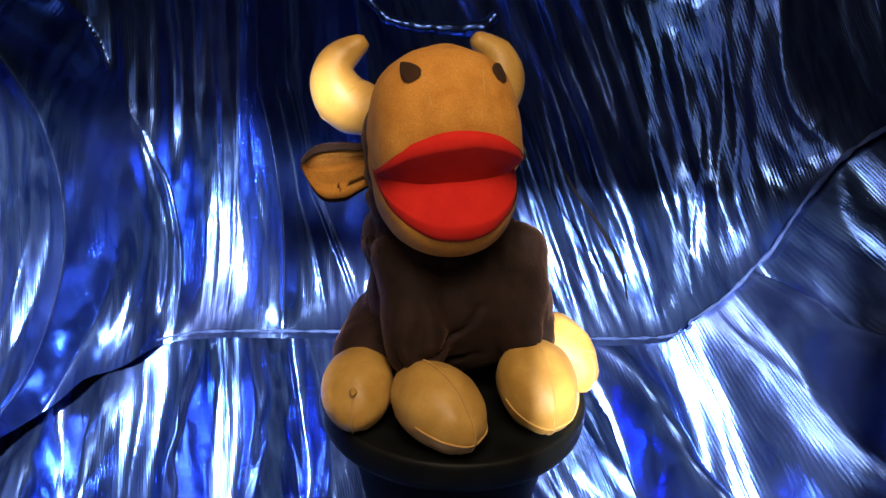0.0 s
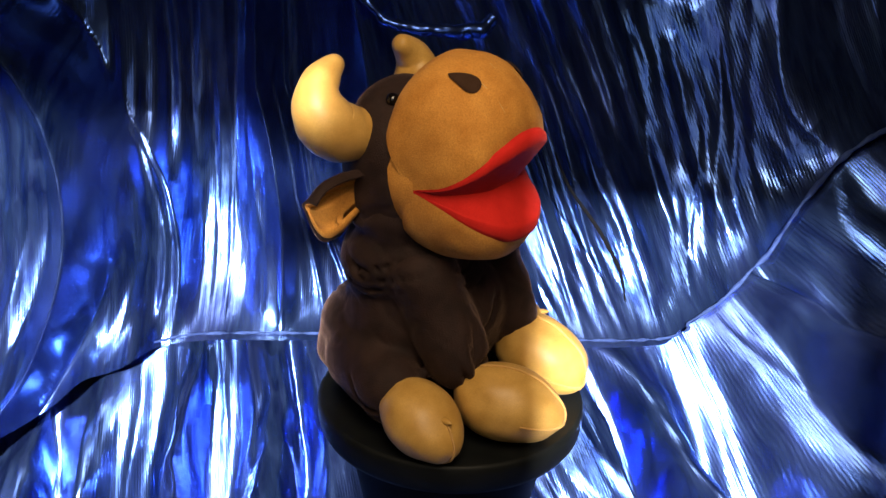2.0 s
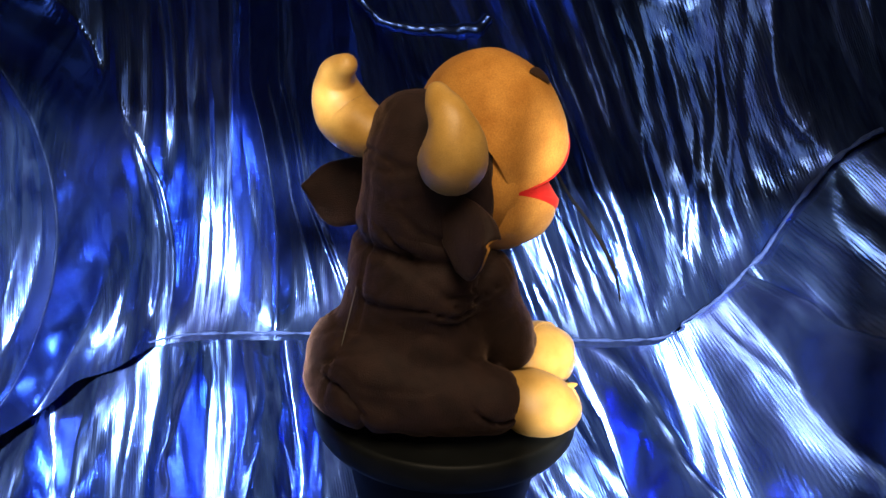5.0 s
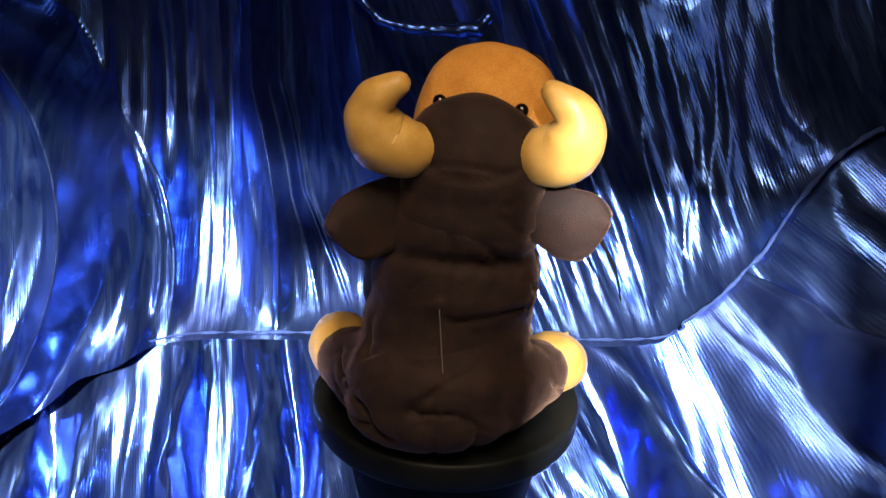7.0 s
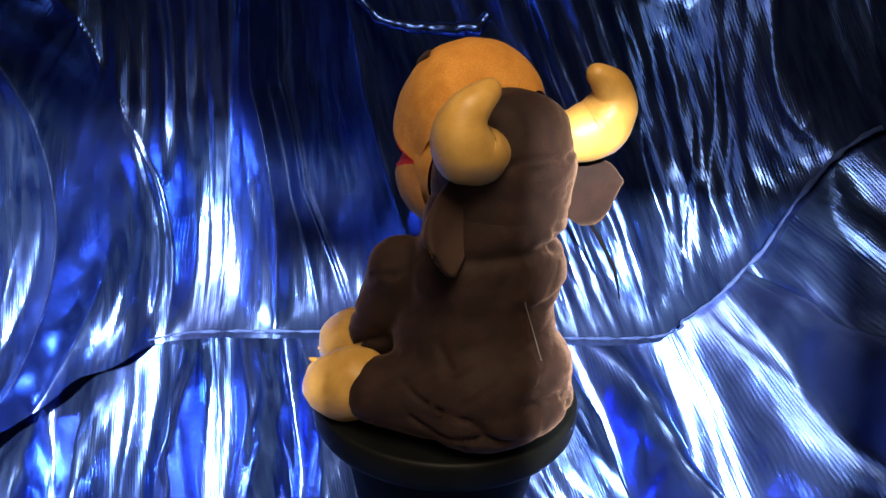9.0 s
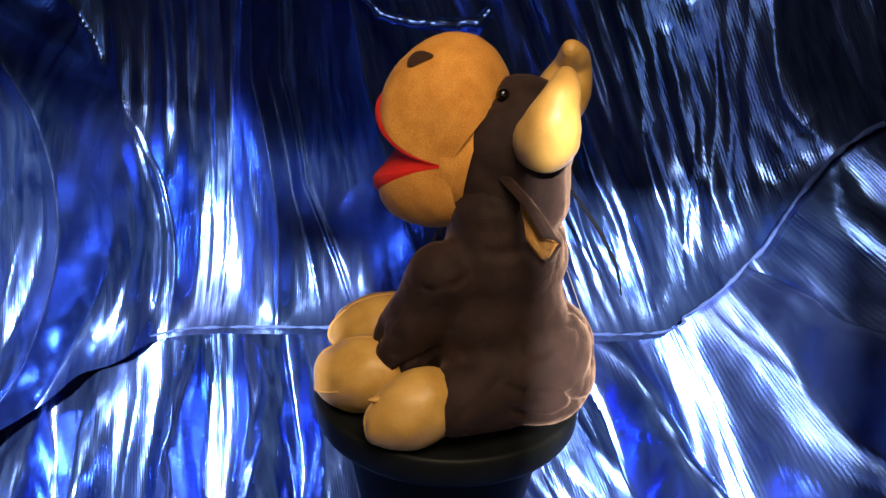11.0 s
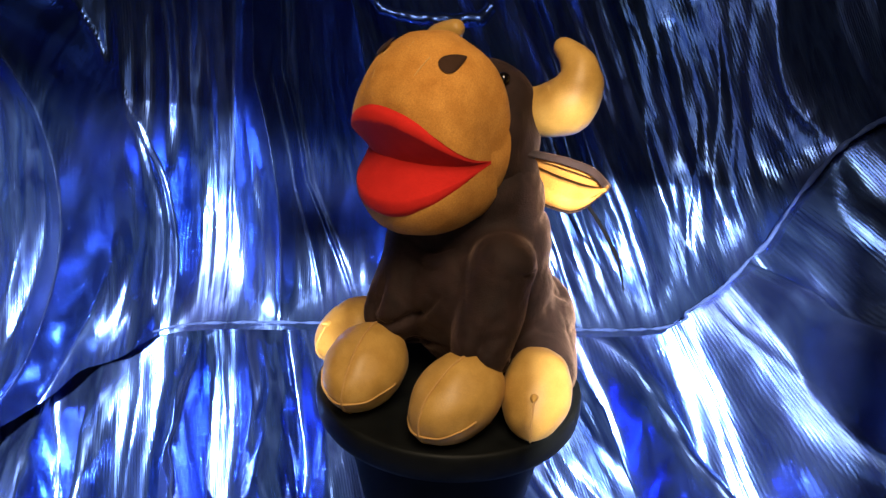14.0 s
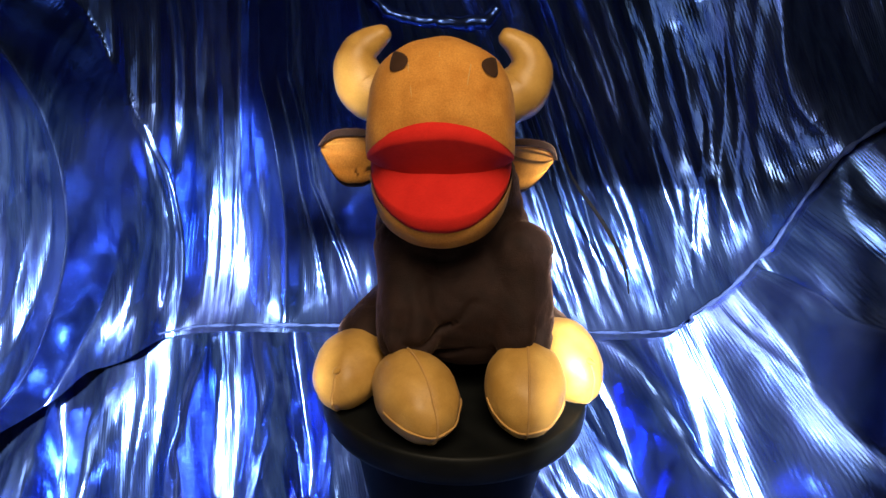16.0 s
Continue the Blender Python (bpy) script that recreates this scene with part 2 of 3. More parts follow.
def ridge(s, at, width, height, sharp=1.6):
    d = abs(s - at) / width
    return height * math.exp(-d ** sharp * 1.2)


# folds: place across the cloth, width, height
UPPER_FOLDS = [(-0.560, 0.012, 0.006), (-0.530, 0.012, -0.005), (-0.489, 0.006, 0.010), (-0.428, 0.006, 0.004), (-0.403, 0.005, 0.006), (-0.388, 0.005, 0.009), (-0.345, 0.006, -0.004),
               (-0.325, 0.005, 0.004), (-0.243, 0.005, 0.007), (-0.200, 0.005, 0.007), (-0.165, 0.005, 0.007), (-0.03, 0.03, 0.02), (0.05, 0.03, -0.02),
               (0.13, 0.02, 0.016), (0.19, 0.010, 0.012), (0.215, 0.008, -0.010), (0.25, 0.010, 0.014), (0.285, 0.009, -0.010), (0.33, 0.014, 0.014),
               (0.37, 0.010, -0.012), (0.42, 0.014, 0.016), (0.47, 0.010, -0.010), (0.52, 0.018, 0.014), (0.60, 0.014, -0.012), (0.66, 0.02, 0.016), (0.74, 0.02, -0.012)]
# broad pleats of the upper cloth: where each ends, and how it turns towards the room or away
PLEATS = [(-0.90, 0.0), (-0.486, 0.10), (-0.452, -2.6), (-0.386, -0.25), (-0.368, -2.2), (-0.308, -0.12), (-0.275, 0.55), (-0.241, -0.12), (-0.227, -3.0),
          (-0.17, -0.7), (-0.034, 0.5), (0.12, 0.0), (1.3, 0.0)]


def pleat_lines(z):
    """Where the pleats' edges run at a height."""
    e1 = -0.483 - 1.35 * (z - 0.20) ** 2
    e2 = max(e1 + 0.01, -0.450 - 1.3 * (z - 0.19) ** 2)
    e3 = max(e2 + 0.02, -0.379 - 1.4 * (z - 0.08) ** 2)
    e4 = max(e3 + 0.018, -0.357 - 0.075 * z)
    e5 = max(e4 + 0.03, -0.311 + 0.02 * z)
    e6 = max(e5 + 0.03, -0.239 - 0.6 * max(0, z - 0.10) ** 2)
    return [-1.4, e1, e2, e3, e4, e5, e6, max(e6 + 0.03, -0.13 - 0.45 * z), 0.0, 1.4]


PLEAT_REF = [-1.4, -0.486, -0.452, -0.386, -0.368, -0.308, -0.241, -0.17, 0.0, 1.4]
PLEAT_S = np.linspace(-1.2, 1.3, 2501)
turned_by = np.array([next(k for end, k in PLEATS if q <= end + 1e-9) for q in PLEAT_S])
turned_by = np.convolve(np.pad(turned_by, 6, "edge"), np.hanning(15)[1:-1] / np.hanning(15).sum(), "valid")
PLEAT_OUT = np.cumsum(turned_by) * 0.001
PLEAT_OUT -= PLEAT_OUT[-1]
# where the upper cloth's foot flares forward: place, width, amount
FLARES = [(-0.62, 0.13, 0.09), (-0.345, 0.10, 0.085), (0.27, 0.22, 0.080)]
LOWER_FOLDS = [(-0.58, 0.025, 0.02), (-0.525, 0.016, 0.018), (-0.48, 0.012, -0.014), (-0.445, 0.014, 0.018), (-0.405, 0.014, 0.022), (-0.378, 0.008, -0.02),
               (-0.34, 0.012, 0.014), (-0.305, 0.014, 0.016), (-0.265, 0.012, -0.010), (-0.215, 0.012, 0.018), (-0.16, 0.02, -0.01), (0.19, 0.010, 0.006),
               (0.225, 0.012, -0.010), (0.285, 0.03, 0.006), (0.395, 0.012, -0.008), (0.42, 0.012, 0.012), (0.44, 0.016, -0.015), (0.52, 0.03, -0.02), (0.62, 0.03, 0.02)]


def step(x, a, b):
    k = min(1, max(0, (x - a) / (b - a)))
    return k * k * (3 - 2 * k)


def crumple(s, h, seed):
    wander = noise.noise(Vector((s * 6, h * 5, seed + 11)))
    big = noise.noise(Vector((s * 10 + wander, h * 2.5, seed))) * 0.026
    mid = (0.5 - abs(noise.noise(Vector((s * 17 + 1.6 * wander, h * 3.6, seed + 3))))) * 0.020
    small = (0.5 - abs(noise.noise(Vector((s * 62 + 3 * wander, h * 9, seed + 7))))) * 0.0042
    fine = noise.noise(Vector((s * 210, h * 40, seed + 13))) * 0.0007
    fine += noise.noise(Vector((s * 85 + 2 * wander, h * 26, seed + 17))) * 0.0022
    calm = 0.35 + 0.65 * step(noise.noise(Vector((s * 8, h * 5, seed + 21))), -0.25, 0.25)
    return big + mid + (small + fine) * calm


def upper(u, v):
    s, h = -1.1 + 2.25 * u, 1.05 * v ** 1.3
    y, z = seam_at(s)
    drift = 0.03 * noise.noise(Vector((s * 3, h * 4, 2))) * (0.15 + 0.85 * step(s, -0.15, 0.05))
    along = float(np.interp(s + drift, pleat_lines(min(0.6, z + h)), PLEAT_REF))
    d = sum(ridge(along, a, w * (1 + 0.5 * h), t) for a, w, t in UPPER_FOLDS) * (1 - 0.55 * step(s, 0.05, 0.15)) * (1 - 0.5 * step(h, 0.20, 0.40))
    # the outer panel hangs in front of the rest
    front = 1 - step(s + 0.012 * math.sin(h * 11), -0.432, -0.400)
    pleat = float(np.interp(along, PLEAT_S, PLEAT_OUT)) * (front + (1 - front) * (1 - math.exp(-h / 0.06)))
    rough = (0.34 + 0.36 * step(s, -0.12, 0.10)) * (1 - 0.35 * step(h, 0.25, 0.45))
    lean = 0.44 * step(s, -0.30, 0.22)
    over = s - lean * h
    ragged = 1.0 + 0.16 * noise.noise(Vector((s * 48, h * 3, 31)))
    flare = sum(ridge(along, a, w, t, 5) for a, w, t in FLARES) * math.tanh(h / 0.22) * ragged
    out = (d * (0.55 + 0.6 * min(h * 4, 1)) + rough * crumple(s, h, 1.0)) * min(1, 0.35 + h * 12) + pleat - flare
    foot = 0.03 * math.exp(-h * 30)
    rake = 0.21 - 0.03 * (1 - step(s, -0.30, -0.20)) + 0.09 * step(s, 0.2, 0.45) - 0.17 * math.exp(-((s + 0.02) / 0.25) ** 2)
    return (over, y + rake * 0.32 * math.tanh(h / 0.32) - 0.5 * max(0, min(h, 0.6) - 0.25) ** 2 - out - foot, z + h - 0.010 + front * (0.012 + 0.006 * math.sin(s * 60)) * math.exp(-h / 0.3))


# how steeply the lower cloth falls: place across the cloth, width, more or less than the mean
SLOPE = 0.98
SLOPES = [(-0.54, 0.025, 0.9), (-0.432, 0.038, 0.92), (-0.378, 0.010, -0.6), (-0.335, 0.026, 0.92), (-0.27, 0.018, -0.3), (-0.225, 0.015, 0.92),
          (0.168, 0.018, 0.8), (0.212, 0.018, -0.3), (0.265, 0.030, 0.18), (0.292, 0.048, 0.66), (0.405, 0.012, -0.6), (0.425, 0.008, 0.5), (0.46, 0.05, -0.35), (0.62, 0.11, -0.15)]


def lower(u, v):
    s = -1.1 + 2.25 * u
    y0, z0 = seam_at(s)
    run = 1.08 * v ** 1.25 - 0.18
    drift = 0.030 * noise.noise(Vector((s * 4, run * 8, 5))) + 0.006 * noise.noise(Vector((s * 12, run * 30, 6)))
    d = sum(ridge(s + drift, a, w * (1 + 1.2 * max(run, 0)), t) for a, w, t in LOWER_FOLDS)
    calm = 1 - 0.15 * step(s, 0.20, 0.25) - 0.3 * step(s, 0.40, 0.50)
    lift = (d * 0.7 + 0.6 * crumple(s, run * 1.3, 9.0)) * calm * min(1, 0.4 + abs(run) * 8) - 0.006
    slope = SLOPE + sum(ridge(s + drift, a, w * (1 + max(run, 0)), t, 4) for a, w, t in SLOPES)
    fall = z0 - (slope if run > 0 else 0.15) * run - 0.005 * math.sin(run * 34 + 9 * s) * step(run, 0.02, 0.1)
    if fall < -0.24:
        fall = -0.30 + 0.06 * math.exp((fall + 0.24) / 0.06)
    return (s + run * (0.58 + 1.1 * min(0.45, max(s, -0.7))), y0 - run - lift * 0.5, fall + lift * 0.85)


backdrop = tagged(new("fabric_backdrop"), "shiny crumpled blue metallic fabric draped in folds behind the toy", "fabric")
part("upper_drape", sheet(upper, 1200, 330, lambda u, v: (-1.1 + 2.25 * u, 1.05 * v ** 1.3)), LAME, backdrop)
part("lower_drape", sheet(lower, 1200, 220, lambda u, v: (-1.1 + 2.25 * u, -1.3 * v ** 1.25)), LAME, backdrop)
part("rolled_fold", tube([(-0.150, 0.422, 0.475, 0.004), (-0.128, 0.420, 0.457, 0.006), (-0.096, 0.418, 0.433, 0.007), (-0.032, 0.418, 0.427, 0.008), (0.010, 0.418, 0.430, 0.011), (0.030, 0.422, 0.447, 0.006)], 90, 14, 0.004), LAME, backdrop, "narrow rolled fold of blue fabric")
hem_rows = []
for a, b in zip(SEAM[:-1], SEAM[1:]):
    if -0.42 < a[0] < 0.60:
        d = Vector((b[0] - a[0], b[1] - a[1], 0)).normalized()
        low = step(a[0], 0.24, 0.60)
        hem_rows.append((a[0] + 0.032 * d.y, a[1] - 0.032 * d.x, a[2] + 0.002 - 0.001 * low, 0.0014 + 0.0020 * low))
part("gathered_seam", tube(hem_rows[::4], 600, 8, 0.0028), FUZZ, backdrop, "puckered seam that joins two lengths of fabric")

# ---- the turntable ----
table = tagged(new("turntable"), "round black plastic turntable on a tapered stand", "turntable")
table.location = (0, 0, 0.16)


def turned(profile, n=96):
    """A body of revolution from (radius, z) rows."""
    me = sheet(lambda u, v: (profile[round(v * (len(profile) - 1))][0] * math.cos(u * math.tau),
                             profile[round(v * (len(profile) - 1))][0] * math.sin(u * math.tau),
                             profile[round(v * (len(profile) - 1))][1]), n, len(profile) - 1, close_u=True)
    return me


plate = part("plate", turned([(0.0005, 0), (0.06, 0), (0.1195, 0), (0.1220, 0.0008), (0.1240, 0.0), (0.1252, -0.0022), (0.1257, -0.006), (0.1255, -0.014), (0.1240, -0.023),
                              (0.1205, -0.029), (0.114, -0.0315), (0.0005, -0.032)]), PLASTIC, table, "round black plate with a thin rim")
part("stand", turned([(0.0005, -0.033), (0.098, -0.033), (0.100, -0.036), (0.099, -0.042), (0.096, -0.046), (0.076, -0.14), (0.070, -0.20), (0.068, -0.30), (0.085, -0.36), (0.115, -0.41), (0.118, -0.445), (0.116, -0.452), (0.0005, -0.455)]), MATTE, table, "tapered black stand")

# ---- the plush bull: its space has the turntable's axis as z and the plate's top at 0.16 ----
bull = tagged(new("plush_bull"), "dark brown plush bull with tan muzzle, open red mouth, golden horns", "plush toy")
BASE = Matrix.Translation((0, 0, -0.16))


def bull_part(name, data, mat, parent=None, label=""):
    ob = part(name, data, mat, parent or bull, label)
    ob.data.transform(BASE)
    return ob


def body_crease(p, n):
    a = noise.noise(Vector((p.x * 9, p.y * 9, p.z * 24)))
    w = noise.noise(Vector((p.x * 12, p.y * 12, p.z * 10 + 4)))
    b = abs(noise.noise(Vector((p.x * 9 + 5, p.y * 9, p.z * 40 + 2.0 * w))))
    c = abs(noise.noise(Vector((p.x * 22 + p.z * 22, p.y * 22 - p.z * 16, p.z * 8 + 9))))
    neck = 0.005 * math.exp(-((p.z - 0.331 - 0.1 * (p.y - 0.09)) / 0.006) ** 2) * step(p.y, 0.02, 0.07)
    deep = max(0, 0.14 - b) / 0.14
    neck += 0.0022 * math.exp(-((p.x + 0.013) / 0.0028) ** 2) * step(p.y, 0.06, 0.085)
    return 0.005 * a - 0.0085 * deep * deep * step(w, -0.3, 0.2) - 0.0014 * (max(0, 0.12 - c) / 0.12) ** 2 - neck + 0.0004 * noise.noise(p * 130)


bm = bmesh.new()
ball(bm, (-0.008, 0.045, 0.30), (0.074, 0.056, 0.075))
ball(bm, (-0.014, 0.042, 0.345), (0.067, 0.054, 0.055))
ball(bm, (-0.002, 0.040, 0.245), (0.076, 0.066, 0.075))
ball(bm, (0.002, 0.070, 0.212), (0.078, 0.064, 0.055))
ball(bm, (0.0, 0.086, 0.194), (0.073, 0.053, 0.035))
ball(bm, (0.008, -0.004, 0.245), (0.060, 0.034, 0.06))
limb(bm, (-0.048, 0.004, 0.296), (-0.043, -0.033, 0.225), 0.032, 0.028)
limb(bm, (0.052, 0.004, 0.296), (0.059, -0.026, 0.229), 0.032, 0.028)
limb(bm, (-0.052, 0.060, 0.202), (-0.084, 0.010, 0.196), 0.039, 0.031)
limb(bm, (0.054, 0.060, 0.204), (0.086, 0.030, 0.198), 0.039, 0.032)
body = bull_part("body", welded(bm, 0.0036, 11, body_crease), BROWN)
rows = []
for x, z in ((-0.009, 0.292), (-0.018, 0.270)):
    _, spot, normal, _ = body.closest_point_on_mesh(Vector((x, 0.14, z - 0.16)))
    rows.append((*(spot + normal * 0.0012 + Vector((0, 0, 0.16))), 0.00035))
bull_part("stitching", tube(rows, 30, 6), WHITE, body, "loose white thread on the back seam")

bm = bmesh.new()
ball(bm, (-0.021, 0.050, 0.392), (0.062, 0.046, 0.062))
ball(bm, (-0.018, 0.047, 0.362), (0.063, 0.049, 0.050))
ball(bm, (-0.021, 0.052, 0.418), (0.055, 0.036, 0.040))
ball(bm, (-0.021, 0.036, 0.400), (0.0635, 0.040, 0.052))
ball(bm, (-0.021, 0.028, 0.378), (0.0625, 0.036, 0.058))
ball(bm, (-0.021, 0.044, 0.424), (0.042, 0.032, 0.034))
head = bull_part("head", welded(bm, 0.004, 10, lambda p, n: 0.5 * body_crease(p, n)), BROWN)

# muzzle: two jaws that open about the line between the corners of the mouth
HINGE = Vector((-0.021, 0.0, 0.385))
JAW_W = 0.0600
UPPER_JAW = [(33, 0.0905), (45, 0.0950), (52, 0.098), (67, 0.103), (78.6, 0.105), (90.5, 0.101), (100, 0.0935), (112, 0.0786), (122, 0.066)]
LOWER_JAW = [(-29, 0.0895), (-45, 0.087), (-61, 0.077), (-80, 0.0686), (-93.5, 0.0647), (-105, 0.060)]
TILT = pose(0, 0, 0, 0, -2.5, 0)


def jaw_point(angle, r, tau, lift=0.0):
    c, s = math.cos(tau * math.pi), max(math.sin(tau * math.pi), 0)
    x = JAW_W * (1 if c >= 0 else -1) * abs(c) ** 0.90 + (0.0065 if angle > 0 else 0.001) * 2 * s * c
    k = s ** 0.72
    a = radians(angle)
    return HINGE + (TILT @ Vector((x, -math.cos(a) * (r * k + lift), math.sin(a) * (r * k + lift))))


def jaw(outline, turn_in, power, n=36):
    angles = [a for a, r in outline]
    radii = [r for a, r in outline]
    first, last = angles[0], angles[-1]
    order = np.argsort(angles)

    def f(u, v):
        start = first * (1 - turn_in * (1 - max(math.sin(u * math.pi), 0) ** power))
        a = start + (last - start) * v
        r = float(np.interp(a, np.array(angles)[order], np.array(radii)[order]))
        edge = 0.005 * math.exp(-abs(a - start) / 5)
        if first > 0:
            # three panels sewn together, gathered at the crown
            r -= 0.0016 * sum(math.exp(-((u - q - 0.05 * (a - 60) / 60 * (1 if q < 0.5 else -1)) / 0.010) ** 2) for q in (0.39, 0.61)) * step(a, 30, 42) * (1 - step(a, 62, 70))
            r += 0.0028 * (math.exp(-((u - 0.5) / 0.06) ** 2) - 0.4) * step(a, 70, 95)
        p = jaw_point(a, r - edge, u)
        return tuple(p + (p - HINGE).normalized() * 0.0012 * noise.noise(p * 45))
    return sheet(f, 64, n)


upper_jaw = bull_part("muzzle", jaw(UPPER_JAW, 0.62, 1.4), TAN, label="tan velour muzzle")
lower_jaw = bull_part("lower_jaw", jaw(LOWER_JAW, 0.7, 0.7), TAN, label="tan velour chin")


def collar(u, v):
    """The band of velour between the corners of the mouth and the head."""
    a = u * math.tau
    x, z = 0.0612 * math.cos(a), 0.386 + 0.060 * math.sin(a)
    back = 0.007 + 0.18 * (z - 0.32)
    k = 1 - 0.05 * abs(v - 0.45) ** 2
    p = HINGE + TILT @ Vector((x * k, 0, z - 0.385))
    return (p.x, -0.006 + (back + 0.006) * v, p.z + 0.0008 * noise.noise(Vector((a * 3, v * 3, 0))))


bull_part("cheek", sheet(collar, 72, 12, close_u=True), TAN)


def lip(rows, crease, turn_in, power):
    """Red felt from the lip's outer edge over the lip and back to the crease of the mouth. rows: (angle, radius)."""
    def f(u, v):
        s = max(math.sin(u * math.pi), 0)
        points = [jaw_point(a * (1 - turn_in * (1 - s ** power)), (r - 0.002) * (0.85 + 0.15 * s), u) for a, r in rows]
        back = jaw_point(0, 0, u) + TILT @ Vector((0, crease * s ** 0.7, 0.002))
        points += [points[-1] * 0.45 + back * 0.55, back]
        path = smooth_path([tuple(p) for p in points], 24)
        p = Vector(path[round(v * 24)])
        return tuple(p + Vector((0, 0, 0.001 * noise.noise(p * 50))))
    return sheet(f, 64, 24)


bull_part("palate", lip([(34, 0.0895), (30.5, 0.0915), (26, 0.0895), (23, 0.0845)], -0.058, 0.62, 1.4), RED, label="red felt upper mouth")
bull_part("tongue", lip([(-30, 0.088), (-26, 0.0900), (-20, 0.0875), (-17, 0.082)], -0.058, 0.7, 0.7), RED, label="red felt lower mouth")


def nostril(tau, angle, turn):
    """A teardrop patch that lies on the muzzle."""
    angles = np.array([a for a, r in UPPER_JAW])
    radii = np.array([r for a, r in UPPER_JAW])

    def f(u, v):
        a = u * math.tau
        x, y = 0.0066 * v * math.cos(a) * (1 - 0.6 * math.sin(a)), 0.0145 * v * math.sin(a)
        c, s = math.cos(radians(turn)), math.sin(radians(turn))
        x, y = x * c - y * s, x * s + y * c
        an = angle + y / 0.1 * 57.3
        r = float(np.interp(an, angles, radii))
        ta = tau + x / 0.2
        p = jaw_point(an, r, ta)
        return tuple(p + (p - HINGE).normalized() * (0.0027 * (1 - 0.5 * v ** 6)))
    return sheet(f, 28, 8, close_u=True)


bull_part("nostril", nostril(0.645, 69, -14), DARK, upper_jaw)
bull_part("nostril", nostril(0.315, 69, 14), DARK, upper_jaw)

# horns
HORN = [(-0.038, 0.052, 0.416, 0.014), (-0.045, 0.055, 0.417, 0.019), (-0.060, 0.062, 0.418, 0.0240), (-0.077, 0.068, 0.425, 0.0255), (-0.084, 0.073, 0.442, 0.0225),
        (-0.081, 0.076, 0.457, 0.017), (-0.070, 0.077, 0.467, 0.0125), (-0.060, 0.076, 0.4735, 0.0085), (-0.056, 0.076, 0.476, 0.0045)]
horn_r = bull_part("horn", tube([(-0.019 + x, y, z, r) for x, y, z, r in HORN], 44, 24, 0.0012, 1.0), SATIN)
horn_l = bull_part("horn", tube([(-0.030 - x, y + 0.015, z, r) for x, y, z, r in HORN], 44, 24, 0.0012, 4.0), SATIN)

# hooves: centre, radii, turn, seed
HOOVES = [("front_hoof", (-0.0318, -0.0800, 0.1923), (0.0494, 0.0382, 0.0354), (0, 11, -66), 1.0),
          ("front_hoof", (0.0624, -0.0610, 0.1943), (0.0485, 0.0374, 0.0363), (0, 18.5, -88.5), 2.0),
          ("hind_hoof", (-0.0962, -0.0332, 0.1885), (0.0425, 0.0341, 0.0300), (0, 21, -105), 3.0),
          ("hind_hoof", (0.1030, -0.0006, 0.1923), (0.0447, 0.0323, 0.0350), (0, 25, -57), 4.0)]
for name, c, r, turn, seed in HOOVES:
    hoof = bull_part(name, egg(c, r, turn, 0.12, 0.05, seed), SATIN)
    m = pose(*c, *turn)
    first, last = (130, -60) if name == "front_hoof" else (58, -70)
    rows = []
    for k in range(25):
        a = radians(first + (last - first) * k / 24)
        x, z = math.cos(a), math.sin(a)
        q = Vector((x * r[0], 0, z * r[2] * (1 - 0.12 * (x * 0.5 + 0.5) ** 1.3)))
        q *= 1 + 0.05 * noise.noise(Vector((x, 0, z)) * 2.2 + Vector((seed, 0, 0)))
        q += q.normalized() * 0.0004
        rows.append((*(m @ q), 0.0011 + 0.0003 * noise.noise(q * 300)))
    bull_part("seam", tube(rows, 60, 6), THREAD, hoof)
    if name == "front_hoof":
        rows = []
        for k in range(25):
            a = radians(-75 + 150 * k / 24)
            z = 0.06 - 0.12 * math.cos(a)
            x, y = math.cos(a) * math.sqrt(1 - z * z), math.sin(a) * math.sqrt(1 - z * z)
            w = 1 - 0.12 * (x * 0.5 + 0.5) ** 1.3
            q = Vector((x * r[0], y * r[1] * w, z * r[2] * w))
            q *= 1 + 0.05 * noise.noise(Vector((x, y, z)) * 2.2 + Vector((seed, 0, 0)))
            q += q.normalized() * 0.0004
            rows.append((*(m @ q), 0.0010 + 0.0003 * noise.noise(q * 300)))
        bull_part("seam", tube(rows, 60, 6), THREAD, hoof)
    if name == "hind_hoof":
        bull_part("tuft", egg(rows[0][:3], (0.007, 0.0042, 0.0036), (turn[0], turn[1] - 30, turn[2]), 0.5), SATIN, hoof)

# seams along the outer side of the horns and down the muzzle
for horn, sign, cx, dy in ((horn_r, 1, -0.019, 0.0), (horn_l, -1, -0.030, 0.015)):
    rows = [(cx + sign * (x - 0.75 * r), y + dy, z - 0.62 * r * (1 if k < 5 else -1), 0.0009) for k, (x, y, z, r) in enumerate(HORN) if 1 < k < 5]
    bull_part("seam", tube(rows, 30, 6), THREAD, horn)
for tau in (0.40, 0.60):
    rows = []
    for k in range(15):
        a = 38 + 26 * k / 14
        r = float(np.interp(a, [q for q, _ in UPPER_JAW], [q for _, q in UPPER_JAW]))
        rows.append((*jaw_point(a, r - 0.005 * math.exp(-(a - 36) / 5) - 0.0004, tau + (0.5 - tau) * 0.25 * (1 - k / 14)), 0.0006))
    bull_part("seam", tube(rows, 30, 6), THREAD, upper_jaw)
rows = []
for k in range(15):
    a = 66 + 50 * k / 14
    rows.append((*jaw_point(a, float(np.interp(a, [q for q, _ in UPPER_JAW], [q for _, q in UPPER_JAW])) - 0.0003, 0.5), 0.0006))
bull_part("seam", tube(rows, 30, 6), THREAD, upper_jaw)

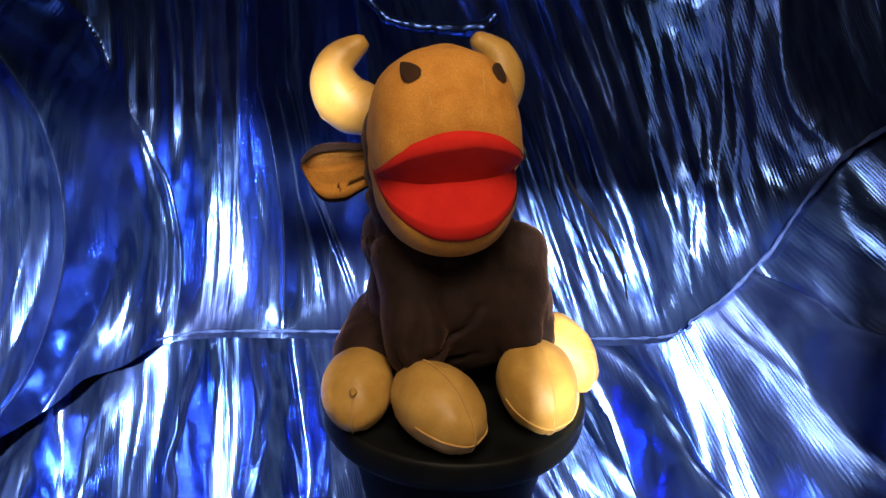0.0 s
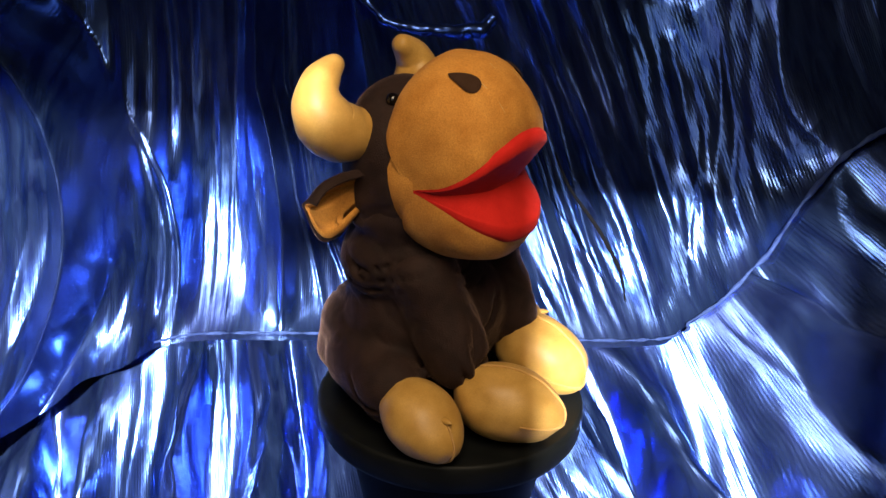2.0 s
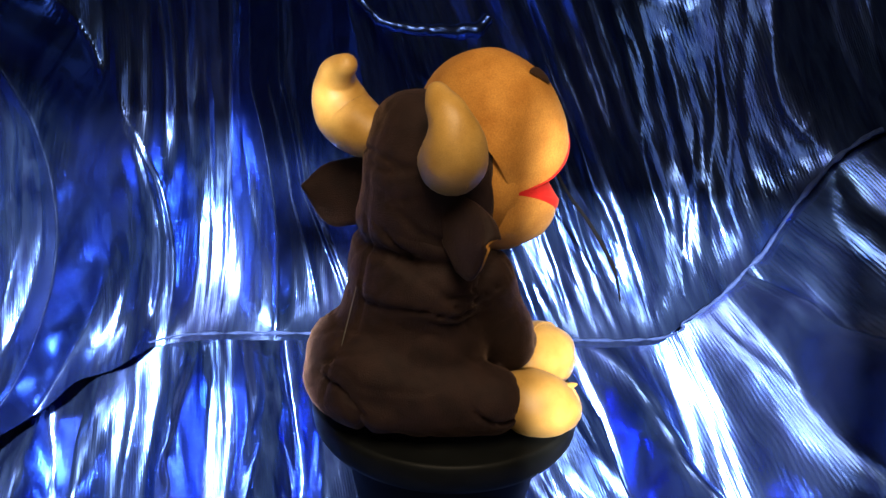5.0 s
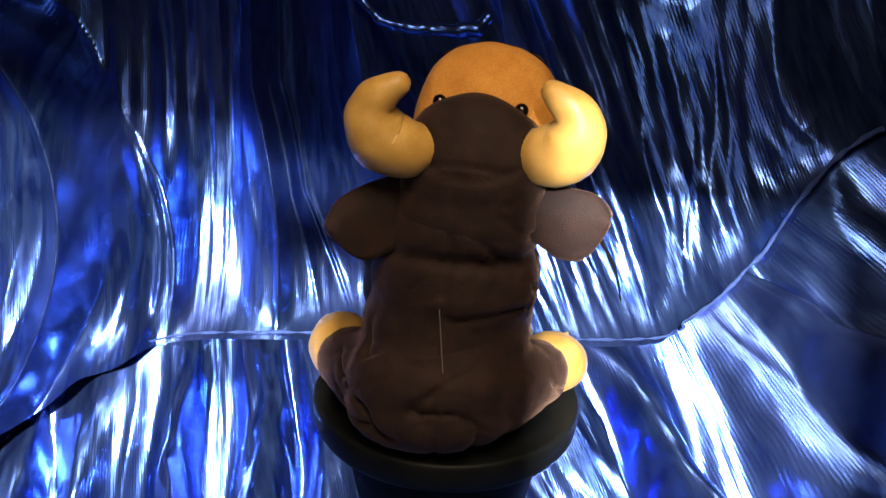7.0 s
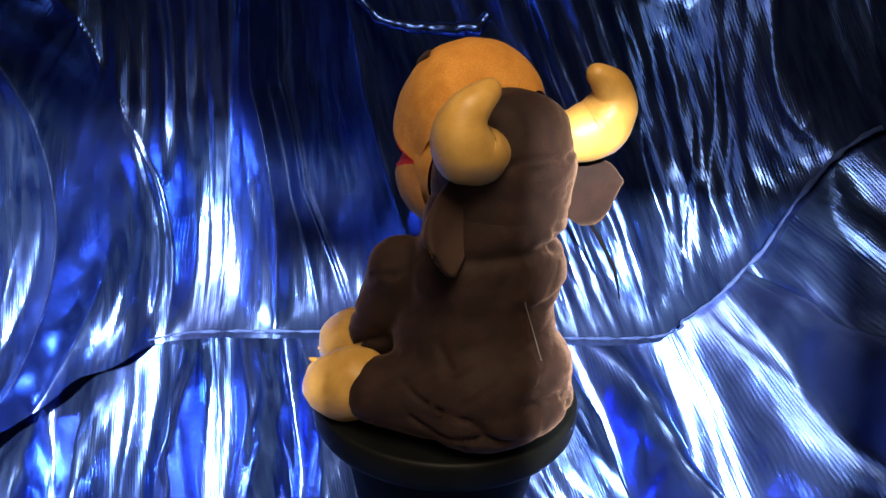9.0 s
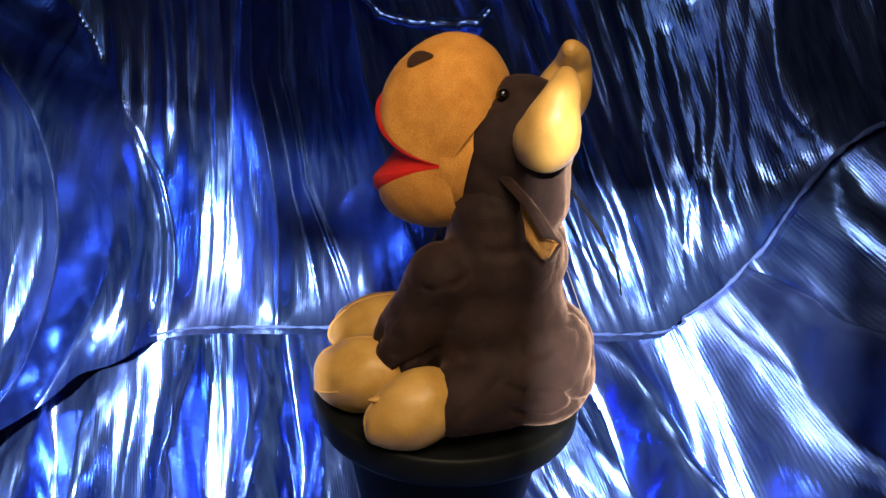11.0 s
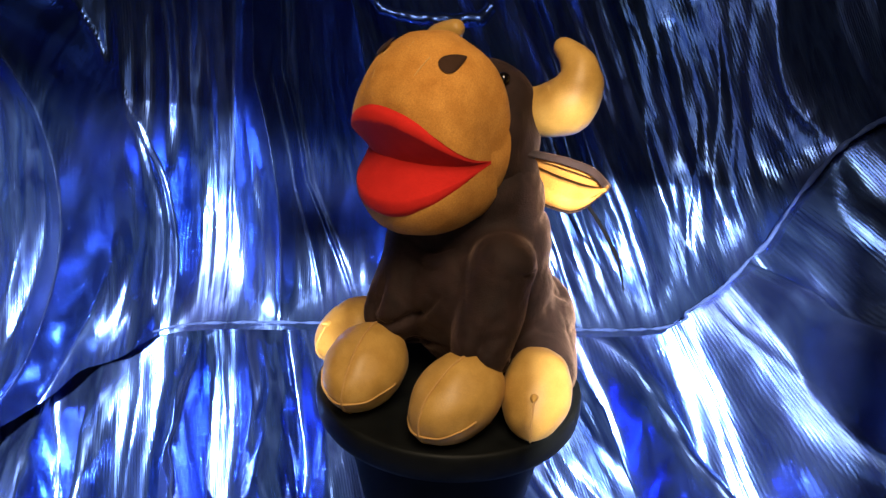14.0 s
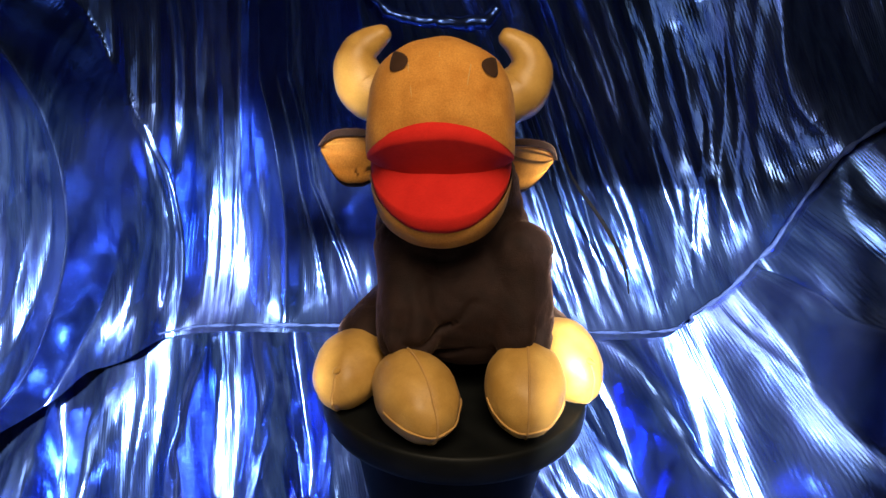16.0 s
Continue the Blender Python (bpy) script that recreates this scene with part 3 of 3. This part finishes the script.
# eyes
for x in (-0.064, 0.022):
    _, spot, normal, _ = head.closest_point_on_mesh(Vector((x, 0.030, 0.462 - 0.16)))
    spot = spot + normal * 0.0010 + Vector((0, 0, 0.16))
    bull_part("eye", egg(tuple(spot), (0.0058, 0.0058, 0.0058), (0, 0, 0)), GLASSY)


# ears: a folded leaf, brown outside and tan inside
FLAP = smooth_path([(-0.009, 0.0105), (-0.002, 0.0145), (0.005, 0.008), (0.010, -0.008), (0.006, -0.040)], 24)


def ear(side, length, droop, sweep, inner):
    def f(u, v):
        w = (1 - (max(0, v - 0.55) / 0.47) ** 3) * (0.75 + 0.3 * min(1, v / 0.4))
        y, z = FLAP[round(5 + u * 19) if inner else round(u * 24)]
        if inner:
            y, z = y + 0.14 * (-0.020 - y), z + 0.14 * (-0.008 - z)
        p = pose(0, 0, 0, 0, droop, 0) @ Vector((length * v, y * (1 - 0.25 * v) + sweep * v, z * w))
        return ((side * (p.x + 0.054)) - 0.021, 0.052 + p.y, 0.377 + p.z)
    return sheet(f, 24, 28)


for side, length, droop, sweep in ((-1, 0.060, 6, 0.004), (1, 0.057, 22, 0.048)):
    shell = bull_part("ear", ear(side, length, droop, sweep, False), BROWN)
    bull_part("ear_lining", ear(side, length, droop, sweep, True), TAN, shell, "tan velour lining")
    for ob in (shell, shell.children[0]):
        solid = ob.modifiers.new("thick", "SOLIDIFY")
        solid.thickness, solid.offset = 0.0025, 0

# ---- a thin cord in front of the upper cloth ----
part("cord", tube([(0.1150, 0.3850, 0.2879, 0.0012), (0.1375, 0.3700, 0.2454, 0.0020), (0.1703, 0.3600, 0.2052, 0.0025), (0.1968, 0.3550, 0.1661, 0.0026), (0.2117, 0.3550, 0.1355, 0.0022), (0.2207, 0.3550, 0.0998, 0.0008)], 40, 8), CORD)
tagged(bpy.data.objects["cord"], "thin black cord hanging against the blue fabric", "cord")


def motions():
    """The plate and the toy turn once, at an almost steady pace."""
    turns = [(0, 14.8), (0.5, 25.4), (1, 36.0), (1.5, 46.8), (2, 58.0), (2.5, 68.7), (3, 79.6), (3.5, 90.4), (4, 101.7), (4.8, 119.5), (5.6, 138.0), (6.5, 159.0),
             (7, 170.4), (7.5, 181.0), (8, 191.6), (8.5, 201.9), (9, 212.7), (9.8, 229.7), (10.6, 246.8), (11.5, 266.0), (12, 276.8), (12.5, 287.1),
             (13, 297.5), (13.5, 307.8), (14, 318.5), (14.5, 328.7), (15, 339.2), (15.5, 349.5), (16, 360.0)]
    walk(bull, [(t, pose(0, 0, 0.16, 0, 0, a)) for t, a in turns])
    walk(plate, [(t, pose(0, 0, 0, 0, 0, a)) for t, a in turns])


motions()
